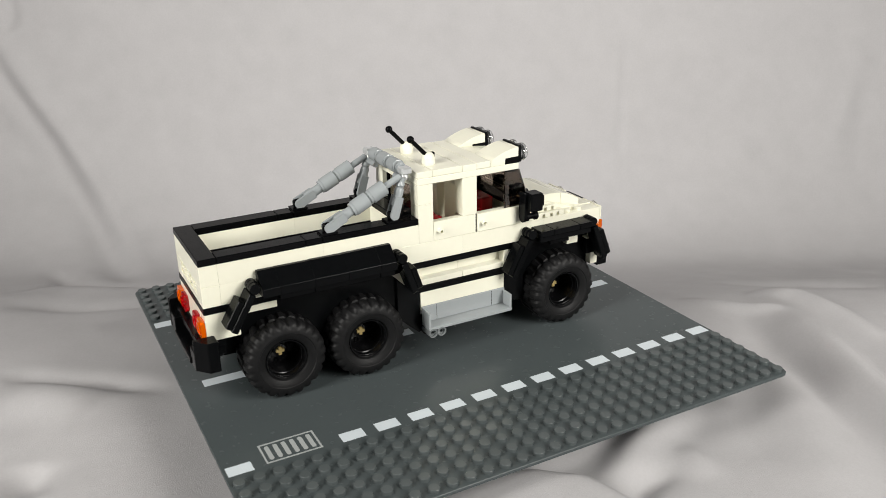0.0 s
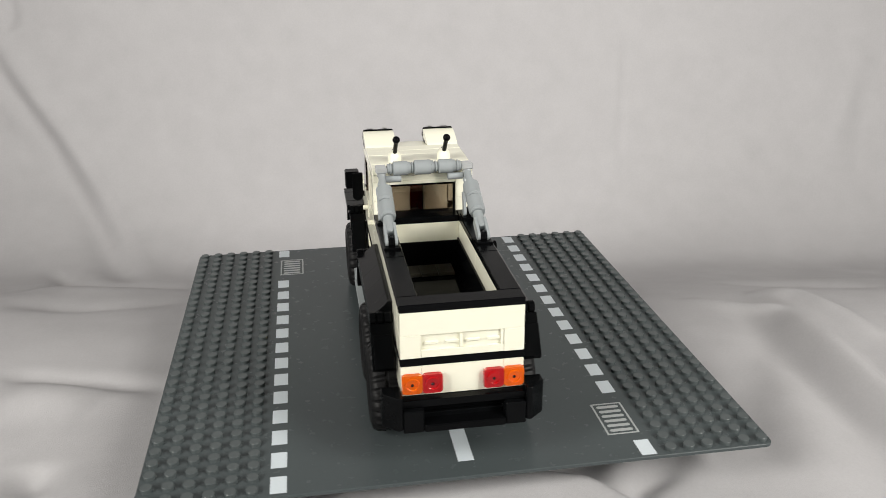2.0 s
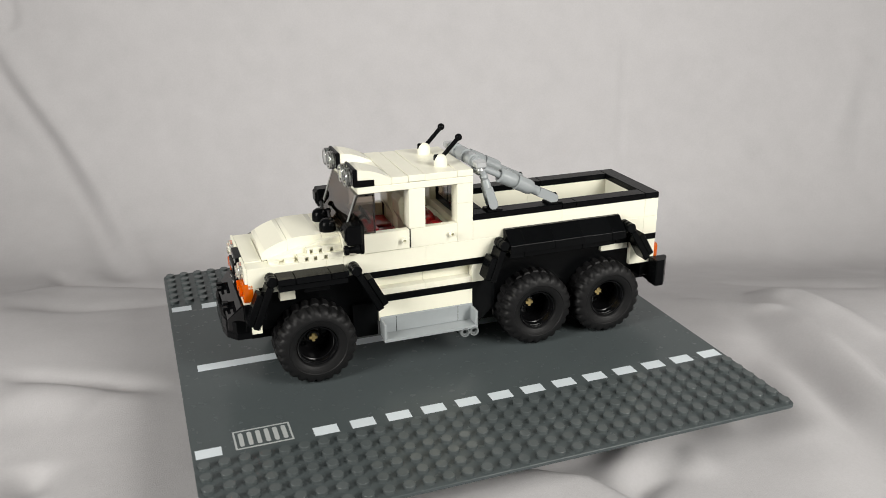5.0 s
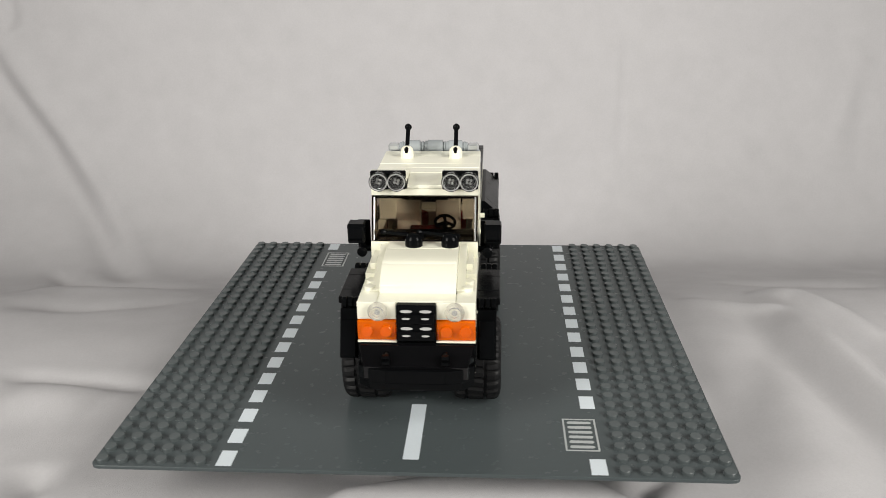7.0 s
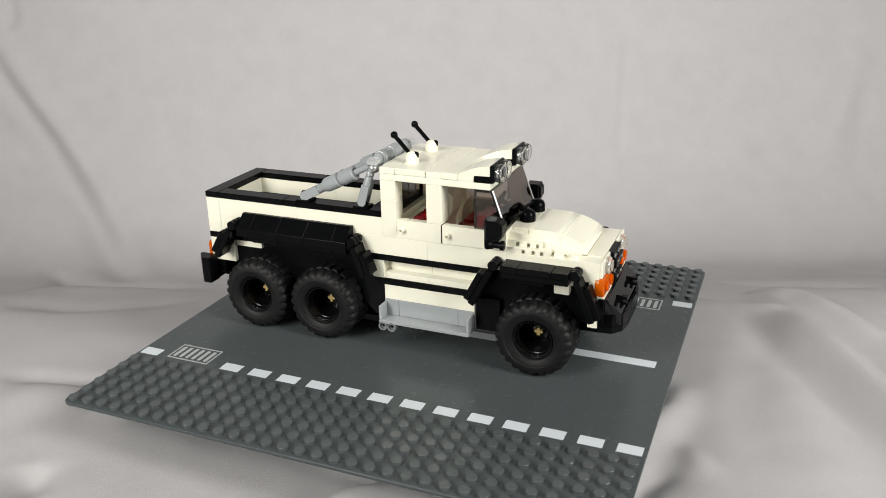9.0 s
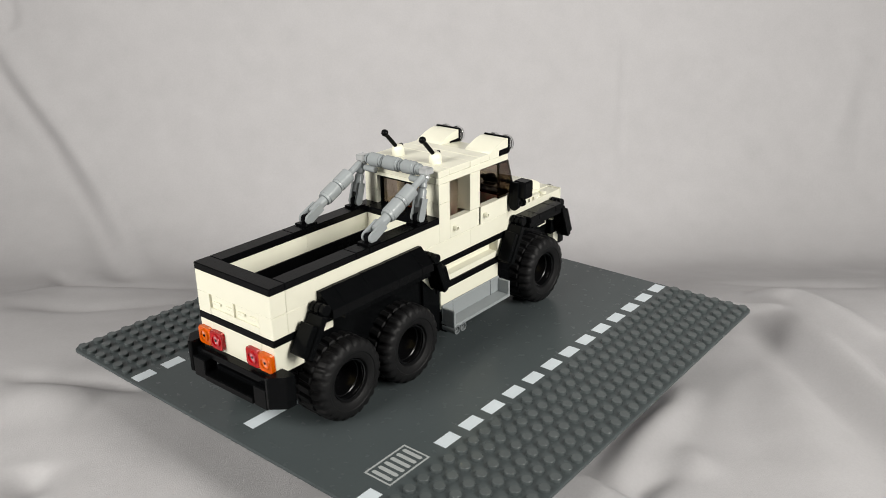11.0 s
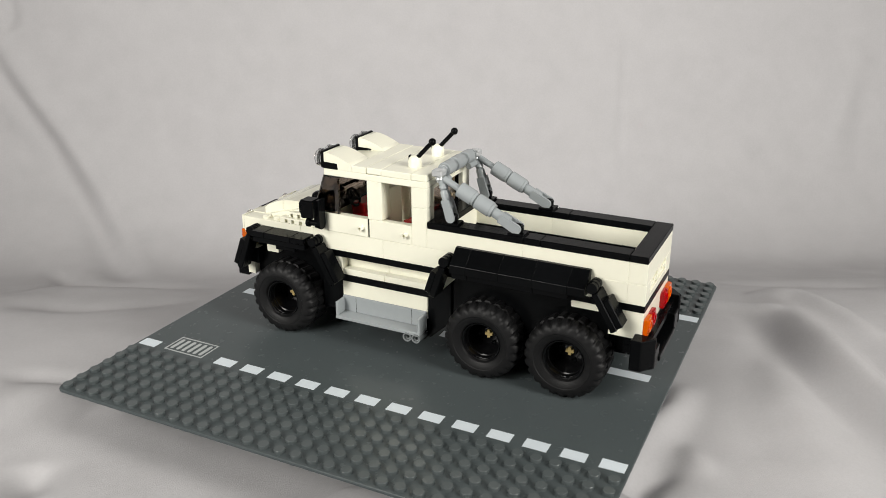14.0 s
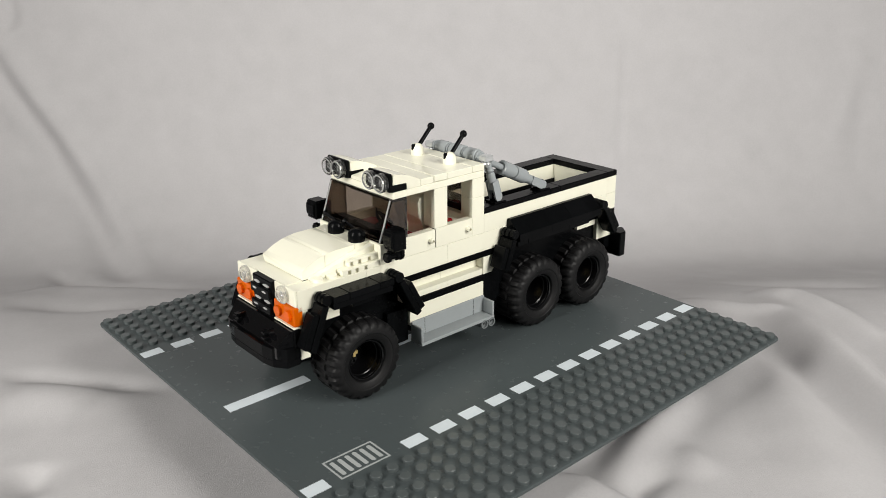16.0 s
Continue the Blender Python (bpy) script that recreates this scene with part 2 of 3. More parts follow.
# ---- the road plate ----
def road_plate():
    plate = new("road_baseplate")
    tagged(plate, "dark grey studded toy road baseplate with white dashed lines", "baseplate")
    c, r, t = 127.9, 3.5, 1.7
    outline = []
    for sx, sy, a0 in ((1, 1, 0), (-1, 1, 90), (-1, -1, 180), (1, -1, 270)):
        for k in range(5):
            a = radians(a0 + 22.5 * k)
            outline.append((sx * (c - r) + r * math.cos(a), sy * (c - r) + r * math.sin(a)))
    prism("slab", plate, ROAD, outline, -t, 0, "z", edge=0.25)
    for side in (-1, 1):
        for k in range(16):
            y = (121.3 - 16.15 * k) * -side
            if k in (1, 2):
                continue
            box("road_dash", plate, PAINT, side * 71.0, side * 77.4, y - 5.25, y + 5.25, -0.1, 0.06, edge=0)
        y = 98.6 * -side
        frame_bm = bmesh.new()
        x0, x1 = sorted((side * 62.2, side * 76.2))
        for a in ((x0, x1, y - 12, y - 11.2), (x0, x1, y + 11.2, y + 12), (x0, x0 + 0.8, y - 11.2, y + 11.2), (x1 - 0.8, x1, y - 11.2, y + 11.2)):
            add_box(frame_bm, *a, -0.1, 0.06, 0)
        grate = part("drain_print", frame_bm, PALE, plate, "pale outlined storm drain print")
        for k in range(6):
            yy = y - 9.0 + 3.6 * k
            prism("drain_bar", grate, PALE, [(x0 + 2.0, yy - 0.5), (x0 + 2.6, yy - 0.95), (x1 - 2.6, yy - 0.95), (x1 - 2.0, yy - 0.5), (x1 - 2.0, yy + 0.5), (x1 - 2.6, yy + 0.95), (x0 + 2.6, yy + 0.95), (x0 + 2.0, yy + 0.5)], -0.1, 0.06, "z", edge=0)
    for y0, y1 in ((77, 119), (8.6, 50.6), (-50.6, -8.6), (-118, -76)):
        box("centre_dash", plate, PAINT, -3.2, 3.3, y0, y1, -0.1, 0.06, edge=0)
    return plate


def stud_profile(r=2.45, h=1.65):
    return [(-0.2, r), (h - 0.22, r), (h, r - 0.22), (h, 0)]


def plate_studs(plate):
    bm = bmesh.new()
    add_lathe(bm, stud_profile(), (0, 0, 0), (0, 0, 1), 16)
    me = mesh_of("stud", bm, STUDS, True)
    rest = bmesh.new()
    for i in range(32):
        for col in range(12):
            x = (-124 + 8 * col) if col < 6 else (84 + 8 * (col - 6))
            y = -124 + 8 * i
            if col in (0, 1, 10, 11, 2, 9, 3, 8, 4) or (col == 7 and i < 12):
                ob = new("stud", me)
                ob.parent = plate
                ob.location = (x * MM, y * MM, 0)
            else:
                add_lathe(rest, stud_profile(), (x, y, 0), (0, 0, 1), 16)
    tagged(part("stud_field", rest, STUDS, plate, "", True), kind="stuff")


# ---- the truck: x across, y towards its nose, z up, in millimetres ----
def both(name, parent, mat, x0, x1, *rest, **more):
    """The same piece on both flanks."""
    return box(name, parent, mat, x0, x1, *rest, **more), box(name, parent, mat, -x1, -x0, *rest, **more)


def flap(truck, side, y0, z0, y1, z1, reach=33.8):
    """A mudguard flap that hangs from a hinge at (y0, z0) down to (y1, z1)."""
    d = Vector((0, y1 - y0, z1 - z0)).normalized()
    a = math.atan2(d.z, d.y)
    x0, x1 = sorted((side * 24.6, side * reach))
    n = math.hypot(y1 - y0, z1 - z0)
    turn = Matrix.Translation(Vector((0, y0, z0)) * MM) @ Matrix.Rotation(a, 4, "X")
    flip = 1 if d.y > 0 else -1
    arm = box("mudguard_flap", truck, BLACK, x0, x1, 2.5, n, -1.6, 1.6, 0.35, "black hinged mudguard flap", turn)
    t0, t1 = sorted((1.6 * flip, 4.6 * flip))
    box("flap_tile", arm, BLACK, x0 + 0.6, x1 - 0.6, 7.0, n - 0.6, t0, t1, 0.35, "", turn)
    for k in range(3):
        w = (x1 - x0 - 0.4) / 3
        xa = x0 + 0.2 + k * w
        rod("hinge_knuckle", arm, BLACK, (xa, y0, z0), (xa + w - 0.4, y0, z0), 2.5, seg=18)
    return arm


RNG = random.Random(11)


def nudge(ob, degrees):
    """Sets a brick very slightly askew about its own middle, as pressed-on bricks sit."""
    me = ob.data
    mid = sum((v.co for v in me.vertices), Vector()) / len(me.vertices)
    turn = Matrix.Identity(4)
    for axis in "XYZ":
        turn = turn @ Matrix.Rotation(radians(RNG.uniform(-degrees, degrees)), 4, axis)
    me.transform(Matrix.Translation(mid) @ turn @ Matrix.Translation(-mid))
    return ob


def fender_rear(truck, side):
    cuts = [-29.6, -37.6, -53.6, -69.6, -85.6, -93.6]
    base = None
    for a, b in zip(cuts, cuts[1:]):
        outline = [(24.1 * side, 61.4), (26.0 * side, 61.4), (33.2 * side, 55.0), (33.6 * side, 51.2), (24.1 * side, 51.2)]
        p = prism("fender_slope", truck, BLACK, outline, a - 0.02, b + 0.02, "y", 0.1, "black sloped mudguard brick over the rear wheels" if base is None else "")
        nudge(p, 0.5)
        base = base or p
    x0, x1 = sorted((24.1 * side, 31.8 * side))
    for a, b in ((-85.6, -69.6), (-69.5, -37.7), (-37.6, -30)):
        box("fender_plate", truck, BLACK, x0, x1, a, b, 48.0, 51.1, 0.25)
    flap(truck, side, -26.6, 55.6, -20.6, 37.6)
    flap(truck, side, -96.6, 56.0, -107.6, 38.0)


def fender_front(truck, side):
    x0, x1 = sorted((24.1 * side, 33.9 * side))
    for a, b in ((50.4, 58.35), (58.45, 74.35), (74.45, 82.4)):
        box("fender_tile", truck, BLACK, x0, x1, a, b, 51.3, 54.4, 0.3)
    x0, x1 = sorted((24.1 * side, 33.0 * side))
    box("fender_plate", truck, BLACK, x0, x1, 50.6, 82.2, 48.2, 51.2, 0.3)
    x0, x1 = sorted((24.1 * side, 30.0 * side))
    box("fender_plate", truck, BLACK, x0, x1, 58.4, 70.4, 45.0, 48.1, 0.3)
    flap(truck, side, 84.6, 53.0, 93.2, 31.5, 32.4)
    flap(truck, side, 46.4, 53.0, 35.4, 32.2, 32.8)


def wheel(truck, side, y):
    """Rim with tyre and axle end; the tread is three staggered rows of lugs."""
    o, d = (0, y, 18.9), (side, 0, 0)
    rim = lathe("wheel", truck, RIM, [(12.6, 3), (12.6, 8.6), (32.2, 8.9), (32.4, 9.5), (31.6, 9.7), (31.2, 8.7), (29.0, 8.5), (28.7, 8.1), (20.6, 7.6), (19.6, 7.0), (19.4, 4.6), (20.6, 4.3), (20.8, 3.2), (22.2, 3.0), (22.3, 2.2), (19.2, 2.0), (19.2, 0)], o, d, "glossy black deep-dish toy wheel", 32)
    bm = bmesh.new()
    q = Vector((0, 0, 1)).rotation_difference(Vector(d)).to_matrix()
    # along, radius between lugs, radius on a lug, row of lugs
    course = [(13.4, 9.6, 9.6, 0), (12.8, 12.5, 12.5, 0), (13.6, 15.4, 15.4, 0), (13.8, 15.8, 16.6, 0), (14.8, 17.2, 18.2, 0), (16.2, 17.8, 18.8, 0), (19.0, 18.0, 18.95, 0), (19.3, 18.0, 18.05, 0),
              (20.2, 18.0, 18.05, 1), (20.5, 18.0, 19.0, 1), (26.9, 18.0, 19.0, 1), (27.2, 18.0, 18.05, 1), (28.2, 18.0, 18.05, 0), (28.5, 18.0, 18.95, 0), (31.4, 17.8, 18.8, 0), (33.0, 17.2, 18.2, 0),
              (34.0, 16.2, 17.0, 0), (34.3, 15.5, 15.9, 0), (34.4, 15.3, 15.32, 0), (34.6, 14.6, 14.6, 0), (34.6, 13.6, 13.6, 0), (34.3, 13.3, 13.3, 0), (34.1, 11.8, 11.8, 0), (33.2, 10.2, 10.2, 0), (32.0, 9.65, 9.65, 0)]
    n, per = 24, 8
    rings = []
    for along, low, high, row in course:
        ring = []
        for k in range(n * per):
            p = (k + (per // 2 if row else 0)) % per
            r = high if p < 5 else low
            a = 2 * math.pi * (k + (0.35 if p in (0, 5) else -0.35 if p in (4, 7) else 0)) / (n * per) + (along - 24) * (0.006 if row else -0.006)
            ring.append(bm.verts.new((Vector(o) + q @ Vector((r * math.cos(a), r * math.sin(a), along))) * MM))
        rings.append(ring)
    for a, b in zip(rings, rings[1:] + rings[:1]):
        for k in range(n * per):
            j = (k + 1) % (n * per)
            bm.faces.new((a[k], a[j], b[j], b[k]))
    bmesh.ops.recalc_face_normals(bm, faces=list(bm.faces))
    part("tyre", bm, RUBBER, rim, "chunky black rubber toy tyre with lugged tread", True)
    bm = bmesh.new()
    xa, xb = sorted((side * 19.3, side * 23.2))
    add_box(bm, xa, xb, y - 0.75, y + 0.75, 18.9 - 1.95, 18.9 + 1.95, 0.1)
    add_box(bm, xa + 0.05, xb - 0.05, y - 1.95, y + 1.95, 18.9 - 0.75, 18.9 + 0.75, 0.1)
    part("axle_end", bm, TAN, rim, "tan cross axle end")
    for k in range(6):
        a = 2 * math.pi * k / 6 + 0.3
        lathe("rim_hole", rim, BLACK, [(19.5, 0.5), (20.3, 0.9), (20.3, 1.15), (19.5, 1.2)], (0, y + 5.8 * math.cos(a), 18.9 + 5.8 * math.sin(a)), d, seg=10)
    return rim


def stud_on(parent, mat, x, y, z, axis=(0, 0, 1), name="stud"):
    return lathe(name, parent, mat, stud_profile(), (x, y, z), axis, seg=16)


def chassis(truck):
    box("chassis", truck, BLACK, -15.8, 15.8, -109.4, 94.0, 19.4, 31.9, 0.3, "black brick-built chassis under the body")
    for y in (66.4, -45.6, -85.6):
        rod("axle", truck, BLACK, (-18.6, y, 18.9), (18.6, y, 18.9), 2.3)
        box("axle_block", truck, BLACK, -12.4, 12.4, y - 7.8, y + 7.8, 13.0, 26.0, 0.3)
    box("gearbox_block", truck, BLACK, -19.8, 19.8, 4.0, 26, 12.8, 22.3, 0.3)
    for s in (-1, 1):
        x0, x1 = sorted((15.9 * s, 21.8 * s))
        box("wheel_arch", truck, BLACK, x0, x1, -102.7, -21.7, 22.4, 44.7, 0.3, "black inner wheel arch")
        x0, x1 = sorted((12.5 * s, 20.0 * s))
        box("wheel_arch", truck, BLACK, x0, x1, 36.0, 89.8, 25.6, 47.9, 0.3, "black inner wheel arch")
        x0, x1 = sorted((16.0 * s, 23.9 * s))
        box("white_strip", truck, WHITE, x0, x1, -100.8, -85.2, 41.7, 44.8)
        box("white_block", truck, WHITE, x0, x1, 73.5, 80.6, 40.2, 45.0)
        box("white_plate", truck, WHITE, x0, x1, 78.6, 84.6, 45.1, 48.0)
        box("nose_post", truck, WHITE, x0, x1, 89.6, 94.2, 25.6, 47.9)


def flank(truck, side):
    def b(name, mat, xa, xb, *r, **k):
        x0, x1 = sorted((xa * side, xb * side))
        return box(name, truck, mat, x0, x1, *r, **k)

    b("sill_panel", WHITE, 16, 24, -13.6, 34.4, 22.4, 31.95)
    b("pinstripe", BLACK, 16, 24.15, -16.6, 36.4, 32.0, 35.2)
    # recessed panel: back wall, ledge and end blocks
    for y0, y1 in ((-13.5, 10.35), (10.45, 34.3)):
        b("recess_back", WHITE, 14, 18.5, y0, y1, 35.3, 44.75)
        b("recess_ledge", WHITE, 18.6, 23.4, y0, y1, 35.3, 38.4)
    b("recess_end", WHITE, 16, 23.8, 34.4, 38.4, 35.3, 44.75)
    b("recess_end", WHITE, 16, 23.8, -19.6, -13.6, 35.3, 44.75)
    x0, x1 = sorted((16 * side, 23.7 * side))
    prism("recess_corner", truck, WHITE, [(-19.6, 35.3), (-19.6, 44.75), (-29.0, 44.75), (-27.0, 43.0)], x0, x1, "x", 0.2)
    b("pinstripe", BLACK, 16, 24.15, -29.5, 44.5, 44.8, 48.0)
    b("pinstripe", BLACK, 16, 24.15, -117.5, -93.8, 44.8, 48.0)
    b("wheel_arch_top", BLACK, 16, 23.8, -93.7, -29.6, 44.8, 47.95)
    for y0, y1 in ((-109.59, -93.61), (-93.59, -29.61), (-29.59, 10.39), (10.41, 50.39), (50.41, 58.39), (58.41, 94.3)):
        b("side_brick", WHITE, 16, 24, y0, y1, 48.01, 57.59)
    for y0, y1 in ((-109.59, -61.61), (-61.59, -13.61)):
        b("bed_wall", WHITE, 16, 24, y0, y1, 57.61, 67.19)
    b("quarter_block", WHITE, 16, 24, -117.5, -102.6, 32.05, 44.75)
    # cab pillars and doors
    b("cab_pillar", WHITE, 16, 24, -13.6, -5.65, 57.65, 76.75)
    b("cab_pillar", WHITE, 16, 24, -13.6, -5.65, 76.85, 86.35)
    b("cab_pillar", WHITE, 16, 24, 10.4, 18.35, 67.25, 86.35)
    d = b("door", WHITE, 20.2, 24, -5.55, 17.7, 57.7, 67.1, label="white side door panel with a small peg handle")
    lathe("handle", d, WHITE, [(0, 1.25), (2.3, 1.25), (2.5, 1.05), (2.5, 0.75), (0.8, 0.7), (0.8, 0)], (side * 23.8, -2.4, 62.4), (side, 0, 0), seg=14)
    d = b("door", WHITE, 20.6, 24.5, 18.5, 41.3, 57.9, 67.1, label="white front door panel with a small peg handle")
    lathe("handle", d, WHITE, [(0, 1.25), (2.3, 1.25), (2.5, 1.05), (2.5, 0.75), (0.8, 0.7), (0.8, 0)], (side * 24.3, 21.6, 62.4), (side, 0, 0), seg=14)
    b("door_hinge_post", BLACK, 20.3, 23.6, 17.75, 18.45, 57.7, 66.9, edge=0.05)
    b("side_brick", WHITE, 16, 24, 41.5, 45.4, 57.61, 67.19)
    b("mud_panel", BLACK, 14, 23.0, 34.9, 47.0, 15.0, 31.9)
    x0, x1 = sorted((12.0 * side, 23.4 * side))
    prism("splash_panel", truck, BLACK, [(-26.0, 20.8), (-14.4, 10.2), (-13.4, 11.2), (-13.7, 31.8), (-20.0, 44.6), (-26.0, 44.6)], x0, x1, "x", 0.3, "black splash panel ahead of the middle wheel")
    # silver step with upturned ends
    step = b("side_step", GREY, 24.05, 32.4, -13.4, 34.2, 14.5, 16.1, label="light grey side step with upturned ends")
    for nm, xa, xb, y0, y1, z1 in (("step_back", 24.05, 25.2, -13.4, 34.2, 24.6), ("step_end", 25.2, 32.3, 32.9, 34.2, 23.6), ("step_end", 25.2, 32.3, -13.4, -12.1, 23.6)):
        x0, x1 = sorted((xa * side, xb * side))
        box(nm, step, GREY, x0, x1, y0, y1, 16.0, z1, 0.35)
    for y in (26.3, -5.5):
        b("step_seam", BLACK, 25.15, 25.25, y - 0.1, y + 0.1, 16.2, 24.4, edge=0)
    for y in (-6.6, -11.4):
        lathe("exhaust_pipe", truck, ASH, [(0, 0.9), (7.0, 0.9), (7.0, 1.6), (8.2, 1.7), (8.2, 2.3), (7.9, 2.4), (0, 2.4)], (side * 24.5, y, 12.9), (side, 0, 0), "grey round exhaust tip", 18)
    b("exhaust_bracket", BLACK, 14, 27, -13.4, -4.5, 10.6, 15.2)
    # engine bay side: stepped plates with studs and small clips
    x0, x1 = sorted((15.9 * side, 19.4 * side))
    prism("bonnet_wedge", truck, WHITE, [(50.5, 57.65), (50.5, 66.4), (62.0, 64.4), (76.0, 60.6), (84.0, 58.4), (84.0, 57.65)], x0, x1, "x", 0.2)
    for y in (81.6, 74.6):
        stud_on(truck, WHITE, side * 20.4, y, 57.6)
    for z, xa, xb, blocks in ((57.65, 21.0, 23.85, ((50.6, 57.6), (59.2, 62.4), (64.0, 66.4), (68.0, 71.0))),
                              (60.55, 19.9, 22.2, ((50.6, 54.4), (56.0, 59.6), (61.2, 64.0), (65.4, 66.6)))):
        b("bonnet_step", WHITE, 19.45, xa, blocks[0][0], blocks[-1][1], z, z + 2.75, edge=0.06)
        b("bonnet_step_top", WHITE, xa + 0.02, xb, blocks[0][0], blocks[-1][1], z + 1.95, z + 2.8, edge=0.08)
        for y0, y1 in blocks:
            b("bonnet_clip", WHITE, xa + 0.02, xb - 0.04, y0, y1, z, z + 1.94, edge=0.06)
    # mirror on a jointed arm
    m = b("wing_mirror", BLACK, 26.8, 34.4, 43.4, 50.6, 66.2, 75.4, edge=0.6, label="black square wing mirror on a clip arm")
    x0, x1 = sorted((27.4 * side, 33.6 * side))
    prism("mirror_hood", m, BLACK, [(50.5, 67.4), (51.6, 69.0), (51.6, 73.6), (50.5, 74.6)], x0, x1, "x", 0.2)
    shape = [(side * (28.0 + 2.9 * math.cos(a)), 62.4 + 2.9 * math.sin(a)) for a in [math.pi + math.pi * k / 8 for k in range(9)]] + [(side * 30.9, 75.0), (side * 25.1, 75.0)]
    prism("mirror_arm", m, BLACK, shape, 41.9, 43.5, "y", 0.25)
    rod("mirror_clip", m, BLACK, (side * 28.2, 43.4, 62.2), (side * 28.2, 51.0, 62.2), 1.55, seg=16)
    for y in (43.6, 48.8):
        rod("mirror_knob", m, BLACK, (side * 28.2, y, 62.2), (side * 28.2, y + 2.0, 62.2), 2.3, seg=18)
    rod("mirror_pin", m, BLACK, (side * 23.9, 45.6, 62.4), (side * 28.0, 45.6, 62.4), 1.5)
    x0, x1 = sorted((27.2 * side, 29.6 * side))
    box("mirror_stem", m, BLACK, x0, x1, 43.4, 46.0, 62.4, 66.6, 0.3)


def bed(truck):
    for x0, x1, y0, y1 in ((-24.1, -16, -109.5, -69.65), (-24.1, -16, -69.55, -61.65), (-24.1, -16, -61.55, -13.7), (16, 24.1, -109.5, -69.65), (16, 24.1, -69.55, -61.65), (16, 24.1, -61.55, -13.7), (-24.1, 24.1, -117.7, -109.6), (-15.9, 15.9, -21.6, -13.7)):
        box("bed_rim_tile", truck, BLACK, x0, x1, y0, y1, 67.2, 70.4, 0.3)
    box("bed_front_wall", truck, WHITE, -15.9, 15.9, -21.5, -13.7, 57.61, 67.19)
    for s in (-1, 1):
        x0, x1 = sorted((15.0 * s, 15.95 * s))
        box("bed_liner", truck, BLACK, x0, x1, -109.5, -21.6, 44.85, 59.0, 0.1, "black lower bed lining")
    box("bed_liner", truck, BLACK, -15, 15, -22.5, -21.55, 44.85, 58.0, 0.1)
    box("bed_floor", truck, BLACK, -15.9, 15.9, -109.5, -21.6, 41.6, 44.8, 0.1, "black bed floor")
    # white floor plates, coloured dark for the shade inside the bed
    for k in range(3):
        x = -11.9 + 8 * k
        box("bed_floor_plate", truck, SHADED, x, x + 7.7, -34, -23, 44.85, 46.4)
    box("bed_box", truck, BLACK, -10, 10, -70, -46, 44.85, 48.0, 0.4)
    rod("bed_spring", truck, ROAD, (-12.5, -70, 46.2), (-12.5, -36, 46.2), 1.2)


def tail(truck):
    box("tailgate", truck, WHITE, -23.9, 23.9, -117.6, -109.65, 57.65, 67.15, label="white brick-built tailgate")
    for s in (-1, 1):
        x0, x1 = sorted((16.05 * s, 24 * s))
        box("tailgate_end", truck, WHITE, x0, x1, -117.6, -109.65, 48.01, 57.59)
    box("tailgate_recess", truck, WHITE, -15.98, 15.98, -116.5, -109.65, 48.01, 57.59)
    box("tailgate_sill", truck, WHITE, -15.95, 15.95, -117.5, -116.4, 48.05, 51.2)
    for x in (-12, -4, 4, 12):
        box("tailgate_clip", truck, WHITE, x - 2.6, x + 2.6, -117.3, -116.4, 53.4, 54.6, 0.2)
        if x in (-4, 12):
            box("tailgate_clip_post", truck, WHITE, x + 2.7, x + 3.9, -117.5, -116.4, 51.3, 57.4, 0.2)
    box("tailgate_stripe", truck, BLACK, -24, 24, -117.75, -109.65, 44.85, 47.95)
    box("tail_panel", truck, WHITE, -15.9, 15.9, -117.6, -109.65, 32.05, 44.75)
    box("tail_plate", truck, BLACK, -24, 24, -121.4, -109.65, 28.9, 31.95, label="glossy black plate under the tail lamps")
    for s in (-1, 1):
        for x, mat, label in ((19.85, ORANGE, "rounded square clear orange tail lamp"), (11.95, CRIMSON, "rounded square clear red tail lamp")):
            square = [(s * x + 3.93 * (1 if c > 0 else -1) * abs(c) ** 0.18, 37.7 + 4.0 * (1 if d > 0 else -1) * abs(d) ** 0.18)
                      for c, d in ((math.cos(k * math.pi / 12 + 0.13), math.sin(k * math.pi / 12 + 0.13)) for k in range(24))]
            lamp = prism("tail_lamp", truck, mat, square, -119.6, -117.65, "y", 0.35, label)
            lathe("lamp_ring", lamp, mat, [(0.0, 2.9), (0.55, 2.75), (0.55, 2.15), (-0.2, 2.0), (-0.2, 0.0)], (s * x, -119.65, 37.8), (0, -1, 0), "", 24)
            rod("lamp_pin", lamp, RIM, (s * x, -119.6, 37.8), (s * x, -120.0, 37.8), 0.6, seg=12, edge=0.1)
    # rear bumper: angled ends, lower bar
    bump = box("rear_bumper", truck, BLACK, -24, 24, -117.4, -109.7, 24.6, 28.8, 0.3, "black rear bumper with angled ends")
    for s in (-1, 1):
        outline = [(s * 24.1, -114.5), (s * 24.1, -124.0), (s * 26.0, -124.4), (s * 31.8, -119.4), (s * 31.8, -114.5)]
        prism("bumper_end", bump, BLACK, outline, 20.6, 35.0, "z", 0.4)
        x0, x1 = sorted((s * 16.0, s * 24.0))
        box("bumper_block", bump, BLACK, x0, x1, -124.0, -117.5, 19.2, 28.7, 0.4)
    box("bumper_bar", bump, BLACK, -15.9, 15.9, -124.6, -117.5, 19.4, 22.6, 0.4)
    box("bumper_backing", bump, BLACK, -15.9, 15.9, -118.6, -109.7, 19.5, 24.5, 0.3)


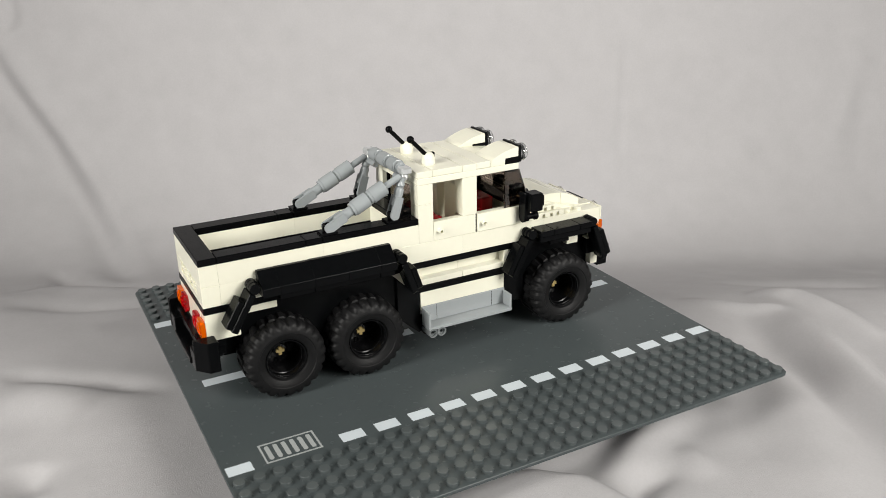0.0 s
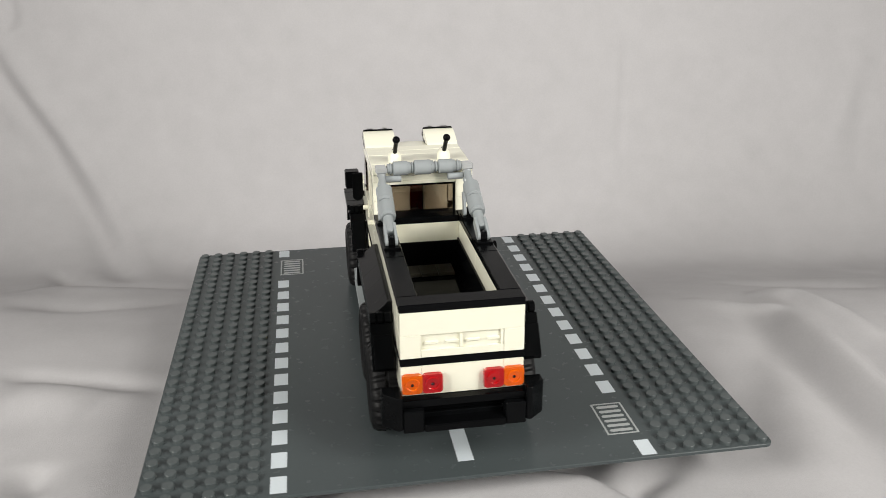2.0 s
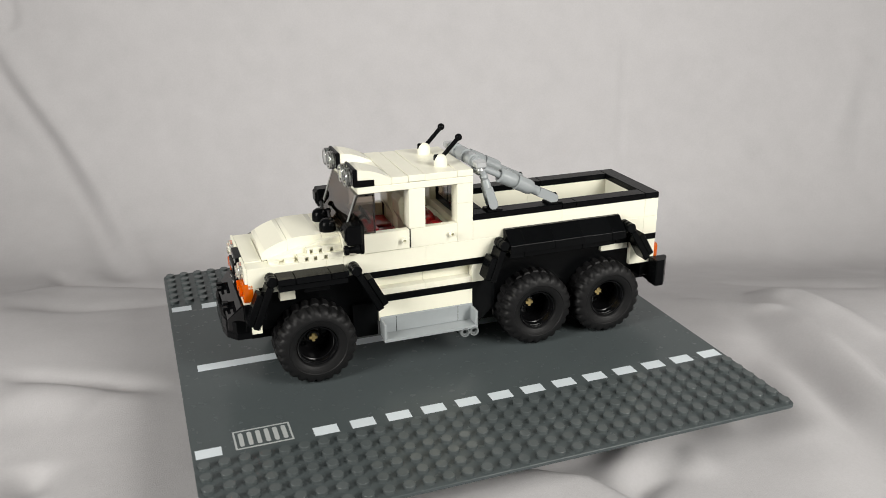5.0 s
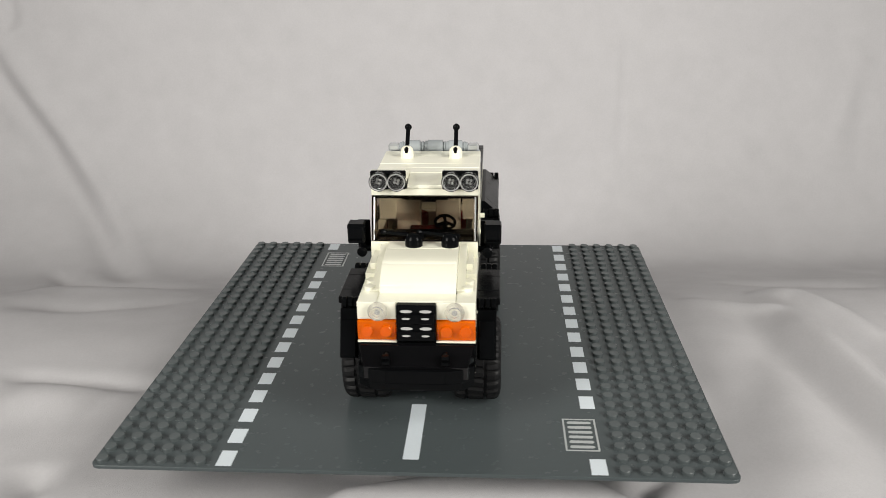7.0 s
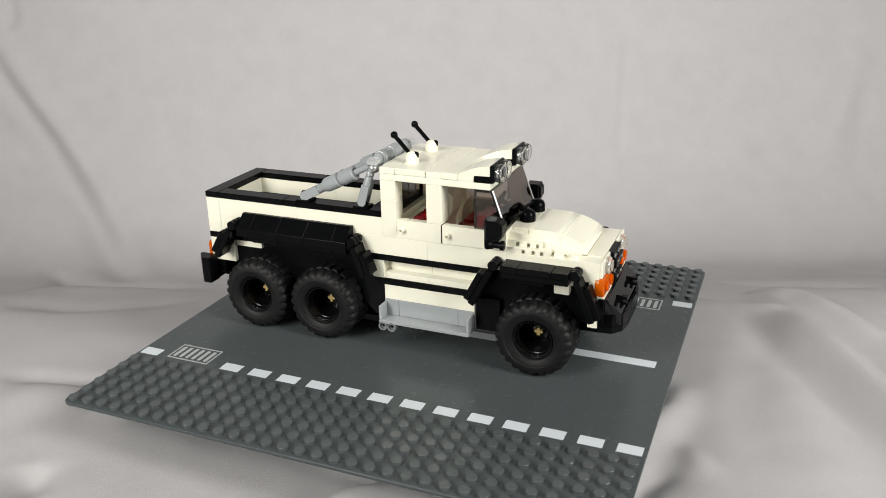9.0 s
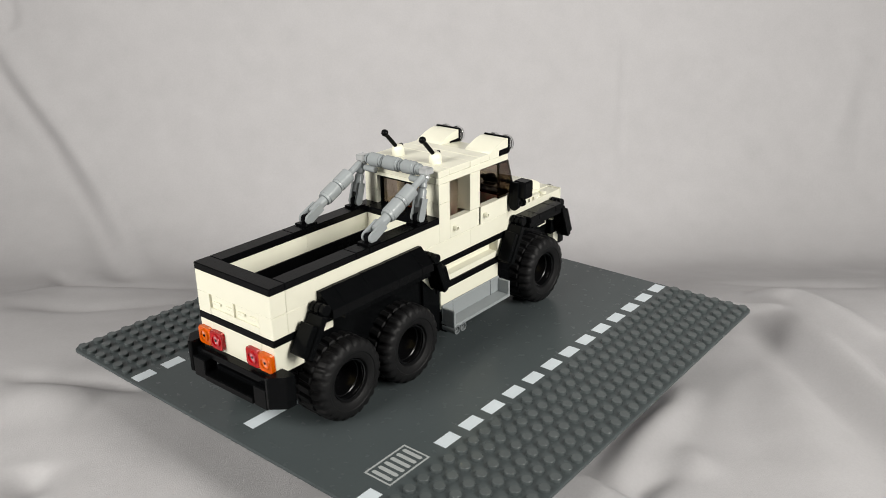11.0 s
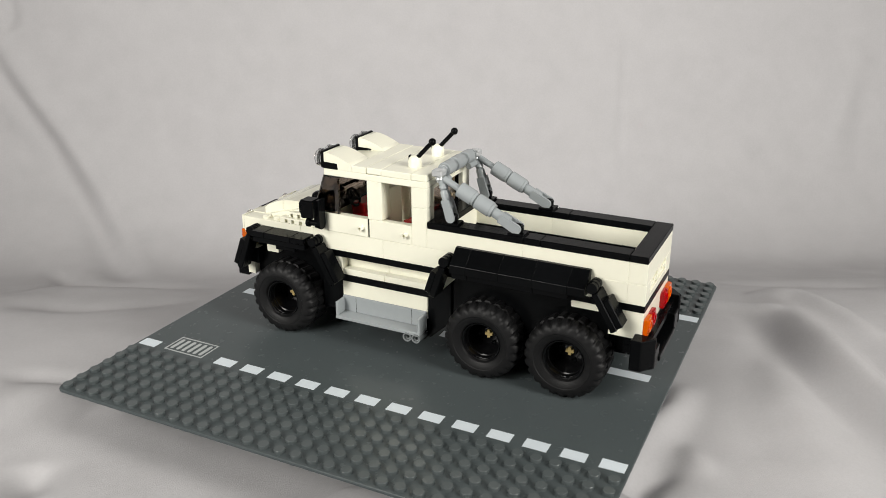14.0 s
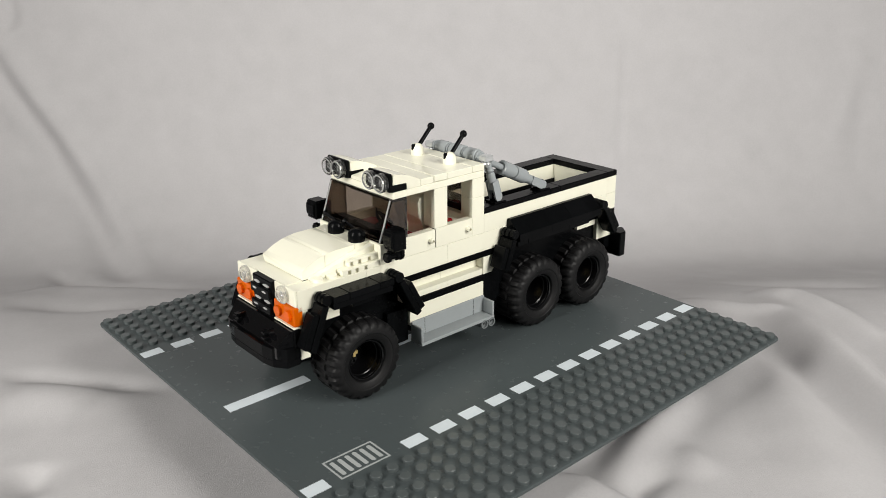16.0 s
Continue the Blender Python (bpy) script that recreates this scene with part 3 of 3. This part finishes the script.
def nose(truck):
    box("nose_core", truck, WHITE, -15.9, 15.9, 86.5, 94.2, 41.7, 58.0)
    for s in (-1, 1):
        x0, x1 = sorted((s * 8.1, s * 24))
        box("nose_block", truck, WHITE, x0, x1, 94.35, 95.6, 50.4, 58.0, 0.25, "white nose block behind a headlamp")
        box("nose_plate", truck, WHITE, x0, x1, 86.6, 97.0, 40.7, 41.4, 0.1)
        lamp = lathe("headlamp", truck, FROST, [(0, 3.9), (1.5, 4.05), (2.1, 3.6), (2.1, 2.75), (3.0, 2.6), (3.0, 1.7), (2.4, 1.6), (2.4, 0)], (s * 15.6, 95.4, 54.2), (0, 1, 0), "round clear headlamp", 28)
        rod("headlamp_core", lamp, PALE, (s * 15.6, 95.5, 54.2), (s * 15.6, 97.2, 54.2), 1.1, seg=16)
        ind = box("indicator_block", truck, ORANGE, x0, x1, 92.0, 96.6, 41.6, 50.2, 0.4, "clear orange indicator block with two studs")
        for dx in (12.2, 20.0):
            stud_on(ind, ORANGE, s * dx, 96.4, 46.0, (0, 1, 0), "indicator_stud")
    grille = box("grille", truck, BLACK, -7.9, 7.9, 93.6, 97.2, 41.4, 57.4, 0.4, "black ribbed grille with pale slots")
    for row, z in enumerate((54.8, 47.2)):
        box("grille_ledge", grille, BLACK, -7.9, 7.9, 97.1, 98.6, z - 5.2, z - 0.9, 0.4)
        for x in (-3.9, 3.9):
            lathe("grille_slot", grille, CHROME, [(0, 2.5), (0.35, 2.4), (0.35, 0)], (x, 97.15, z), (0, 1, 0), "pale oval slot", 20).matrix_basis = Matrix.Translation((0, 0, z * MM * 0.72)) @ Matrix.Diagonal((1, 1, 0.28, 1))
            lathe("grille_slot", grille, CHROME, [(0, 1.7), (0.3, 1.6), (0.3, 0)], (x, 98.55, z - 2.6), (0, 1, 0), "", 20).matrix_basis = Matrix.Translation((0, 0, (z - 2.6) * MM * 0.74)) @ Matrix.Diagonal((1, 1, 0.26, 1))
    box("skid_face", truck, BLACK, -24, 24, 94.4, 96.8, 27.2, 31.9, 0.3)
    box("skid_plate", truck, BLACK, -24, 24, 86.6, 97.0, 32.0, 40.4, 0.4, "glossy black panel under the indicators")
    ledge = bmesh.new()
    for v in add_prism(ledge, [(97.05, 28.0), (97.05, 40.2), (98.2, 40.2), (104.4, 33.6), (104.4, 28.0)], -23.4, 23.4, "x"):
        if v.co.y > 0.100:
            v.co.x *= 0.90
    bmesh.ops.bevel(ledge, geom=list(ledge.edges), offset=0.2 * MM, segments=1, affect="EDGES", profile=0.5)
    part("skid_ledge", ledge, GLOSS, truck, "polished black sloping ledge above the bumper")
    outline = [(-23.6, 94.5), (-23.6, 101.0), (-18.5, 105.0), (-12, 106.2), (12, 106.2), (18.5, 105.0), (23.6, 101.0), (23.6, 94.5)]
    bump = prism("front_bumper", truck, BLACK, outline, 23.6, 27.0, "z", 0.3, "black curved front bumper with a hollow top")
    for a, b in zip(outline, outline[1:]):
        d = (Vector(b) - Vector(a))
        n = Vector((-d.y, d.x)).normalized() * -1.4
        prism("bumper_wall", bump, BLACK, [a, b, (b[0] + n.x, b[1] + n.y), (a[0] + n.x, a[1] + n.y)], 26.9, 32.6, "z", 0.1)
    for x in (-12, 12):
        stud_on(bump, BLACK, x, 100.4, 26.9)
        rod("tow_hook", bump, BLACK, (x, 98.5, 36.8), (x, 103.2, 36.8), 1.6)
        box("hook_jaw", bump, BLACK, x - 1.6, x + 1.6, 102.6, 105.4, 37.2, 38.6, 0.3)
        box("hook_jaw", bump, BLACK, x - 1.6, x + 1.6, 102.6, 105.4, 34.6, 36.0, 0.3)
    # bonnet: curved slope with a flat rear
    def rise(y):
        return 61.4 + 5.8 * (1 - (1 - min(1.0, (86.3 - y) / 20)) ** 2.3)
    for y0, y1, label in ((86.3, 74.4, "white curved bonnet"), (74.3, 58.45, "")):
        top = [(y0, 57.65)] + [(y0 + (y1 - y0) * k / 7, rise(y0 + (y1 - y0) * k / 7)) for k in range(8)] + [(y1, 57.65)]
        prism("bonnet", truck, WHITE, top, -15.8, 15.8, "x", 0.15, label, True)
    box("bonnet_rear", truck, WHITE, -15.8, 15.8, 50.5, 58.35, 57.65, 67.2, 0.2)
    box("scuttle", truck, WHITE, -24, 24, 42.5, 50.4, 57.7, 67.2, 0.25)
    for x in (4.2, -11.8):
        base = lathe("wiper_base", truck, BLACK, [(0, 3.9), (3.0, 3.9), (4.6, 3.3), (5.6, 2.0), (5.9, 0)], (x, 54.4, 67.2), (0, 0, 1), "glossy black wiper on a round pivot", 22)
        rod("wiper_arm", base, BLACK, (x, 53.0, 71.4), (x + 13.6, 50.8, 72.0), 0.85, seg=12)
        rod("wiper_arm", base, BLACK, (x - 4.4, 53.4, 71.2), (x, 53.0, 71.5), 1.1, seg=12)
        lathe("wiper_tip", base, BLACK, [(-1.5, 0), (-1.2, 0.9), (0, 1.5), (1.2, 0.9), (1.5, 0)], (x + 13.8, 50.8, 72.0), (1, 0, 0), seg=14)


def cab(truck):
    box("roof_plate", truck, WHITE, -24, 24, -13.6, 42.4, 86.4, 89.55, 0.25, "white roof plate")
    for y0, y1 in ((-13.6, -5.65), (-5.55, 10.35), (10.45, 18.35), (18.45, 26.35)):
        nudge(box("roof_tile", truck, WHITE, -24, 24, y0, y1, 89.65, 92.8, 0.3), 0.35)
    prism("roof_slope", truck, WHITE, [(26.45, 89.65), (26.45, 92.6), (36, 91.8), (42.2, 91.2), (42.2, 89.65)], -7.9, 7.9, "x", 0.2)
    for s in (-1, 1):
        curve = [(26.45, 89.65), (26.45, 92.8)] + [(26.45 + 15.7 * k / 8, 92.8 + 4.8 * math.sin(k / 8 * math.pi / 2)) for k in range(1, 9)] + [(42.15, 92.9), (34.4, 92.9), (34.4, 89.65)]
        x0, x1 = sorted((8.05 * s, 23.95 * s))
        prism("roof_pod", truck, WHITE, curve, x0, x1, "x", 0.15, "white curved roof pod behind the spotlamps", True)
        bar = box("spotlamp_bracket", truck, BLACK, x0, x1, 34.5, 43.0, 89.65, 92.8, 0.25, "black bracket with two clear round spotlamps")
        box("bracket_plate", bar, BLACK, x0, x1, 42.3, 44.2, 89.7, 98.2, 0.5)
        for x in (12.1, 20.0):
            lamp = lathe("spotlamp", bar, CLEAR, [(0, 3.9), (0.4, 4.3), (2.6, 4.35), (3.2, 3.9), (3.2, 3.1), (2.2, 2.8), (2.2, 0)], (s * x, 44.3, 93.9), (0, 1, 0), "clear round spotlamp", 28)
            # the clear rim's bright highlight, added as a thin chrome ring
            lathe("spotlamp_rim", lamp, CHROME, [(2.9, 4.0), (3.28, 3.85), (3.28, 3.5), (2.9, 3.4)], (s * x, 44.3, 93.9), (0, 1, 0), seg=28, closed=True)
            lathe("spotlamp_stud", lamp, RIM, [(0, 2.5), (0.6, 2.4), (0.6, 0)], (s * x, 44.35, 93.9), (0, 1, 0), seg=16)
            for dx, dz in ((-0.8, 0.5), (0.6, 0.8), (-0.5, -0.9), (0.9, -0.5)):
                box("spotlamp_facet", lamp, CHROME, s * x + dx - 0.6, s * x + dx + 0.6, 44.9, 45.3, 93.9 + dz - 0.6, 93.9 + dz + 0.6, 0.25)
        ant = lathe("antenna_base", truck, WHITE, [(0, 3.25), (2.9, 3.25), (4.2, 2.9), (5.3, 1.9), (5.8, 0)], (s * 12, -1.6, 92.8), (0, 0, 1), "white domed antenna base with a black lever", 24)
        rod("antenna_rod", ant, BLACK, (s * 12, -2.2, 96.6), (s * 12, -10.6, 105.4), 1.05, seg=14)
        box("antenna_yoke", ant, BLACK, s * 12 - 1.0, s * 12 + 1.0, -3.6, 1.8, 95.0, 98.3, 0.6)
        lathe("antenna_tip", ant, BLACK, [(-1.8, 0), (-1.5, 1.0), (-0.7, 1.65), (0, 1.8), (0.7, 1.65), (1.5, 1.0), (1.8, 0)], (s * 12, -10.75, 105.7), (0, -0.69, 0.72), seg=18)
    box("rear_sill", truck, WHITE, -15.9, 15.9, -13.5, -6, 57.7, 67.1)
    box("rear_header", truck, WHITE, -15.9, 15.9, -13.5, -6, 84.6, 86.35)
    win = box("rear_window", truck, SMOKE, -15.9, 15.9, -10.6, -9.6, 70.4, 84.5, 0.1, "smoked brown rear window in a black frame")
    for c in ((-15.9, 15.9, -13.4, -9.0, 67.2, 70.3), (-15.9, 15.9, -11.4, -8.9, 83.0, 84.5), (-15.9, -15.0, -11.4, -8.9, 70.4, 83.0), (15.0, 15.9, -11.4, -8.9, 70.4, 83.0), (-0.15, 0.15, -10.9, -9.4, 70.4, 83.0)):
        box("window_frame", win, BLACK, *c, 0.15)
    # smoked windscreen that wraps round to the doors
    th = 1.1
    screen = prism("windscreen", truck, SMOKE, [(49.6, 67.3), (43.0, 86.3), (43.0 - th, 86.3), (49.6 - th, 67.3)], -22.8, 22.8, "x", 0, "smoked brown wrap-round windscreen")
    for s in (-1, 1):
        x0, x1 = sorted((22.9 * s, 23.8 * s))
        prism("screen_side", screen, SMOKE, [(49.4, 67.3), (42.9, 86.3), (34.6, 86.3), (34.6, 67.3)], x0, x1, "x", 0)
        # added chrome rod that stands for the glint on the screen's edge
        rod("screen_edge", screen, CHROME, (22.7 * s, 49.7, 67.6), (22.7 * s, 43.1, 86.0), 0.42, seg=10, edge=0.1)
        x0, x1 = sorted((22.6 * s, 23.85 * s))
        prism("screen_post", screen, SMOKE, [(34.6, 67.3), (35.4, 67.3), (35.4, 86.3), (34.6, 86.3)], x0 - 0.02, x1 + 0.02, "x", 0)
    box("screen_base", screen, SMOKE, -22.8, 22.8, 46.4, 49.4, 67.25, 68.4, 0.1)
    box("screen_header", screen, BLACK, -22.8, 22.8, 34.8, 42.0, 84.9, 86.3, 0.1)
    prism("visor", screen, DUSK, [(40.5, 84.8), (40.5, 83.8), (25.0, 82.6), (22.6, 83.0), (21.8, 84.0), (21.8, 84.8)], -10.5, 10.5, "x", 0.3, "dark smoked visor under the roof")
    # cabin
    box("cabin_floor", truck, WHITE, -19.8, 19.8, -5.5, 42.4, 54.6, 57.6, 0.1)
    for x in (-9.6, 9.6):
        seat = box("seat", truck, RED, x - 7.6, x + 7.6, 19.0, 33.0, 57.7, 61.8, 0.5, "red seat base with a pale curved backrest")
        outline = [(10.6, 58), (18.0, 58), (17.6, 66), (20.2, 71), (20.8, 78), (19.2, 80.6), (10.8, 81)]
        prism("backrest", seat, WHITE, outline, x - 5.4, x + 6.2, "x", 0.4, "pale curved backrest")
        for dx in (-4, 4):
            stud_on(seat, RED, x + dx, 30.5, 61.7)
        rear = box("seat", truck, RED, x - 7.6, x + 7.6, -4.6, 5.5, 57.7, 64.2, 0.5, "red rear seat base")
        for dx in (-4, 4):
            stud_on(rear, RED, x + dx, 1.5, 64.1)
    box("rear_panel", truck, WHITE, -15.0, 15.0, -5.6, -2.6, 57.7, 64.5, 0.4, "low pale panel behind the rear seats")
    box("console", truck, RED, -7.9, 7.9, 30.0, 37.6, 57.7, 68.5, 0.5, "red block under the dashboard")
    box("dashboard", truck, BLACK, -21.8, 21.8, 38.0, 45.5, 67.3, 69.2, 0.4, "black dashboard")
    wheel_bm = bmesh.new()
    n, m = 28, 8
    tilt = Matrix.Translation(Vector((-8.6, 35.6, 71.6)) * MM) @ Matrix.Rotation(radians(62), 4, "X")
    grid = [[wheel_bm.verts.new(tilt @ (Vector(((4.5 + 0.7 * math.cos(b)) * math.cos(a), (4.5 + 0.7 * math.cos(b)) * math.sin(a), 0.75 * math.sin(b))) * MM)) for b in [2 * math.pi * j / m for j in range(m)]] for a in [2 * math.pi * i / n for i in range(n)]]
    for i in range(n):
        for j in range(m):
            wheel_bm.faces.new((grid[i][j], grid[(i + 1) % n][j], grid[(i + 1) % n][(j + 1) % m], grid[i][(j + 1) % m]))
    for a in (90, 210, 330):
        add_box(wheel_bm, -0.7, 0.7, 0, 4.3, -0.5, 0.5, 0.1, tilt @ Matrix.Rotation(radians(a - 90), 4, "Z"))
    sw = part("steering_wheel", wheel_bm, BLACK, truck, "black three-spoke steering wheel", True)
    rod("steering_column", sw, BLACK, (-8.6, 35.6, 71.6), (-8.6, 41.0, 69.0), 1.2, seg=12)


def roll_bar(truck):
    bar = rod("roll_bar", truck, GREY, (-17.5, -18.2, 94.0), (17.5, -18.2, 94.0), 2.3, "grey brick-built roll bar with ribbed tubes")
    for x0, x1, r in ((-14.8, -6.6, 3.3), (-4.9, 4.3, 3.45), (6.6, 14.6, 3.3)):
        lathe("sleeve", bar, GREY, [(0, r - 0.5), (0.4, r), (x1 - x0 - 1.3, r), (x1 - x0 - 1.2, r - 0.45), (x1 - x0, r - 0.5)], (x0, -18.2, 94.0), (1, 0, 0), seg=26)
    for x in (-15.9, -5.8, 5.4, 15.7):
        lathe("sleeve_ring", bar, GREY, [(-0.35, 2.2), (-0.3, 2.75), (0.3, 2.75), (0.35, 2.2)], (x, -18.2, 94.0), (1, 0, 0), seg=22)
    for s in (-1, 1):
        def p(y, z, x=20.2):
            return (s * x, y, z)
        joint = box("joint", bar, PEWTER, *sorted((s * 17.6, s * 23.0)), -21.0, -15.6, 92.4, 95.6, 0.6, "pearl grey end joint")
        lathe("joint_ball", joint, PEWTER, [(-2.2, 0), (-1.8, 1.3), (0, 2.2), (1.8, 1.3), (2.2, 0)], p(-18.6, 91.2), (0, 0, 1), seg=18)
        rod("stub_pin", bar, GREY, (s * 18.5, -19.0, 89.2), (s * 11.0, -19.0, 89.2), 1.6)
        rod("knee", bar, GREY, p(-19.2, 91.5), p(-21.4, 84.6), 1.6)
        lathe("knee_ball", bar, GREY, [(-2.2, 0), (-1.8, 1.3), (0, 2.2), (1.8, 1.3), (2.2, 0)], p(-20.6, 87.4), (0, 0, 1), seg=18)

        def strut(y0, z0, y1, z1, w):
            """A flat leg with a rounded, forked foot."""
            d = Vector((0, y1 - y0, z1 - z0))
            n = d.length
            a = math.atan2(d.z, d.y)
            turn = Matrix.Translation(Vector(p(y0, z0)) * MM) @ Matrix.Rotation(a, 4, "X")
            leg = bmesh.new()
            for lo, hi in ((-2.7, -1.5), (1.5, 2.7)):
                out = [(n - 9, -w * 0.9), (n, -w)] + [(n + w * math.sin(t), -w * math.cos(t)) for t in [math.pi * k / 8 for k in range(1, 8)]] + [(n, w), (n - 9, w * 0.9)]
                vs = add_prism(leg, out, lo, hi, "x")
                bmesh.ops.transform(leg, matrix=turn, verts=vs)
            ln = n - 4.0
            before = set(leg.verts)
            add_lathe(leg, [(-1.0, w * 0.75), (-0.2, w), (ln - 0.6, w * 1.05), (ln, w * 0.7)], (0, 0, 0), (0, 1, 0), 20)
            bmesh.ops.transform(leg, matrix=turn, verts=[v for v in leg.verts if v not in before])
            return part("strut", leg, GREY, bar, "grey leg with a forked foot", True)
        strut(-21.2, 85.2, -25.0, 73.4, 2.2)
        rod("thin_bar", bar, GREY, p(-20.5, 91.6), p(-31.0, 86.4), 1.6)
        a, b = Vector(p(-28.6, 87.6)), Vector(p(-45.6, 79.3))
        d = (b - a).normalized()
        n = (b - a).length
        for t0, t1 in ((0, n * 0.49), (n * 0.51, n)):
            lathe("sleeve", bar, GREY, [(0, 3.1), (0.4, 3.7), (t1 - t0 - 1.4, 3.7), (t1 - t0 - 1.2, 3.35), (t1 - t0, 3.3)], a + d * t0, d, seg=26)
        rod("thin_bar", bar, GREY, a, b, 2.8)
        strut(-45.2, 79.3, -57.4, 73.2, 2.35)
        for y in (-25.4, -57.8):
            clip = box("rim_clip", truck, BLACK, *sorted((s * 16.6, s * 23.8)), y - 3.9, y + 3.9, 70.42, 71.4, 0.2, "black clip on the bed rim")
            box("clip_tab", clip, BLACK, s * 20.2 - 1.3, s * 20.2 + 1.3, y - 2.4, y + 2.2, 71.3, 75.4, 0.8)


def toy_truck():
    truck = new("toy_truck")
    tagged(truck, "white and black six-wheeled brick-built toy pickup truck", "toy truck")
    chassis(truck)
    for side in (-1, 1):
        flank(truck, side)
        fender_rear(truck, side)
        fender_front(truck, side)
        for y in (66.4, -45.6, -85.6):
            wheel(truck, side, y)
    bed(truck)
    tail(truck)
    nose(truck)
    cab(truck)
    roll_bar(truck)
    return truck


def turntable():
    table = lathe("turntable", None, WALL, [(-8.0, 60), (-7.6, 62), (-2.2, 62), (-1.85, 61), (-1.85, 0)], (0, 0, 0), (0, 0, 1), seg=48)
    return tagged(table, "low round turntable under the road plate", "turntable")


# ---- the turning of the table ----
TURN = [radians(a) for a in (-64.562, 34.705, 2.891, 0.92, 0.327, 0.53, -0.242, -0.105)]


def turned(t):
    """How far the table has turned, with the slight unevenness of its drive."""
    w = radians(34.65) * t
    return TURN[0] + TURN[1] * t + sum(TURN[2 * k] * math.sin(k * w) + TURN[2 * k + 1] * math.cos(k * w) for k in (1, 2, 3))


def on_table(t):
    return Matrix.Rotation(turned(t), 4, "Z") @ Matrix.Translation((-0.00201, -0.00033, 0)) @ Matrix.Rotation(0.00787, 4, "X") @ Matrix.Rotation(0.00353, 4, "Y")


def motions():
    times = [0.25 * k for k in range(65)]
    walk(plate, [(t, on_table(t)) for t in times])
    walk(truck, [(t, on_table(t) @ pose(-0.0014, 0, 0.00008)) for t in times])
    walk(table, [(t, Matrix.Rotation(turned(t), 4, "Z")) for t in times])


cloth_sweep()
room()
table = turntable()
truck = toy_truck()
plate = road_plate()
plate_studs(plate)
motions()
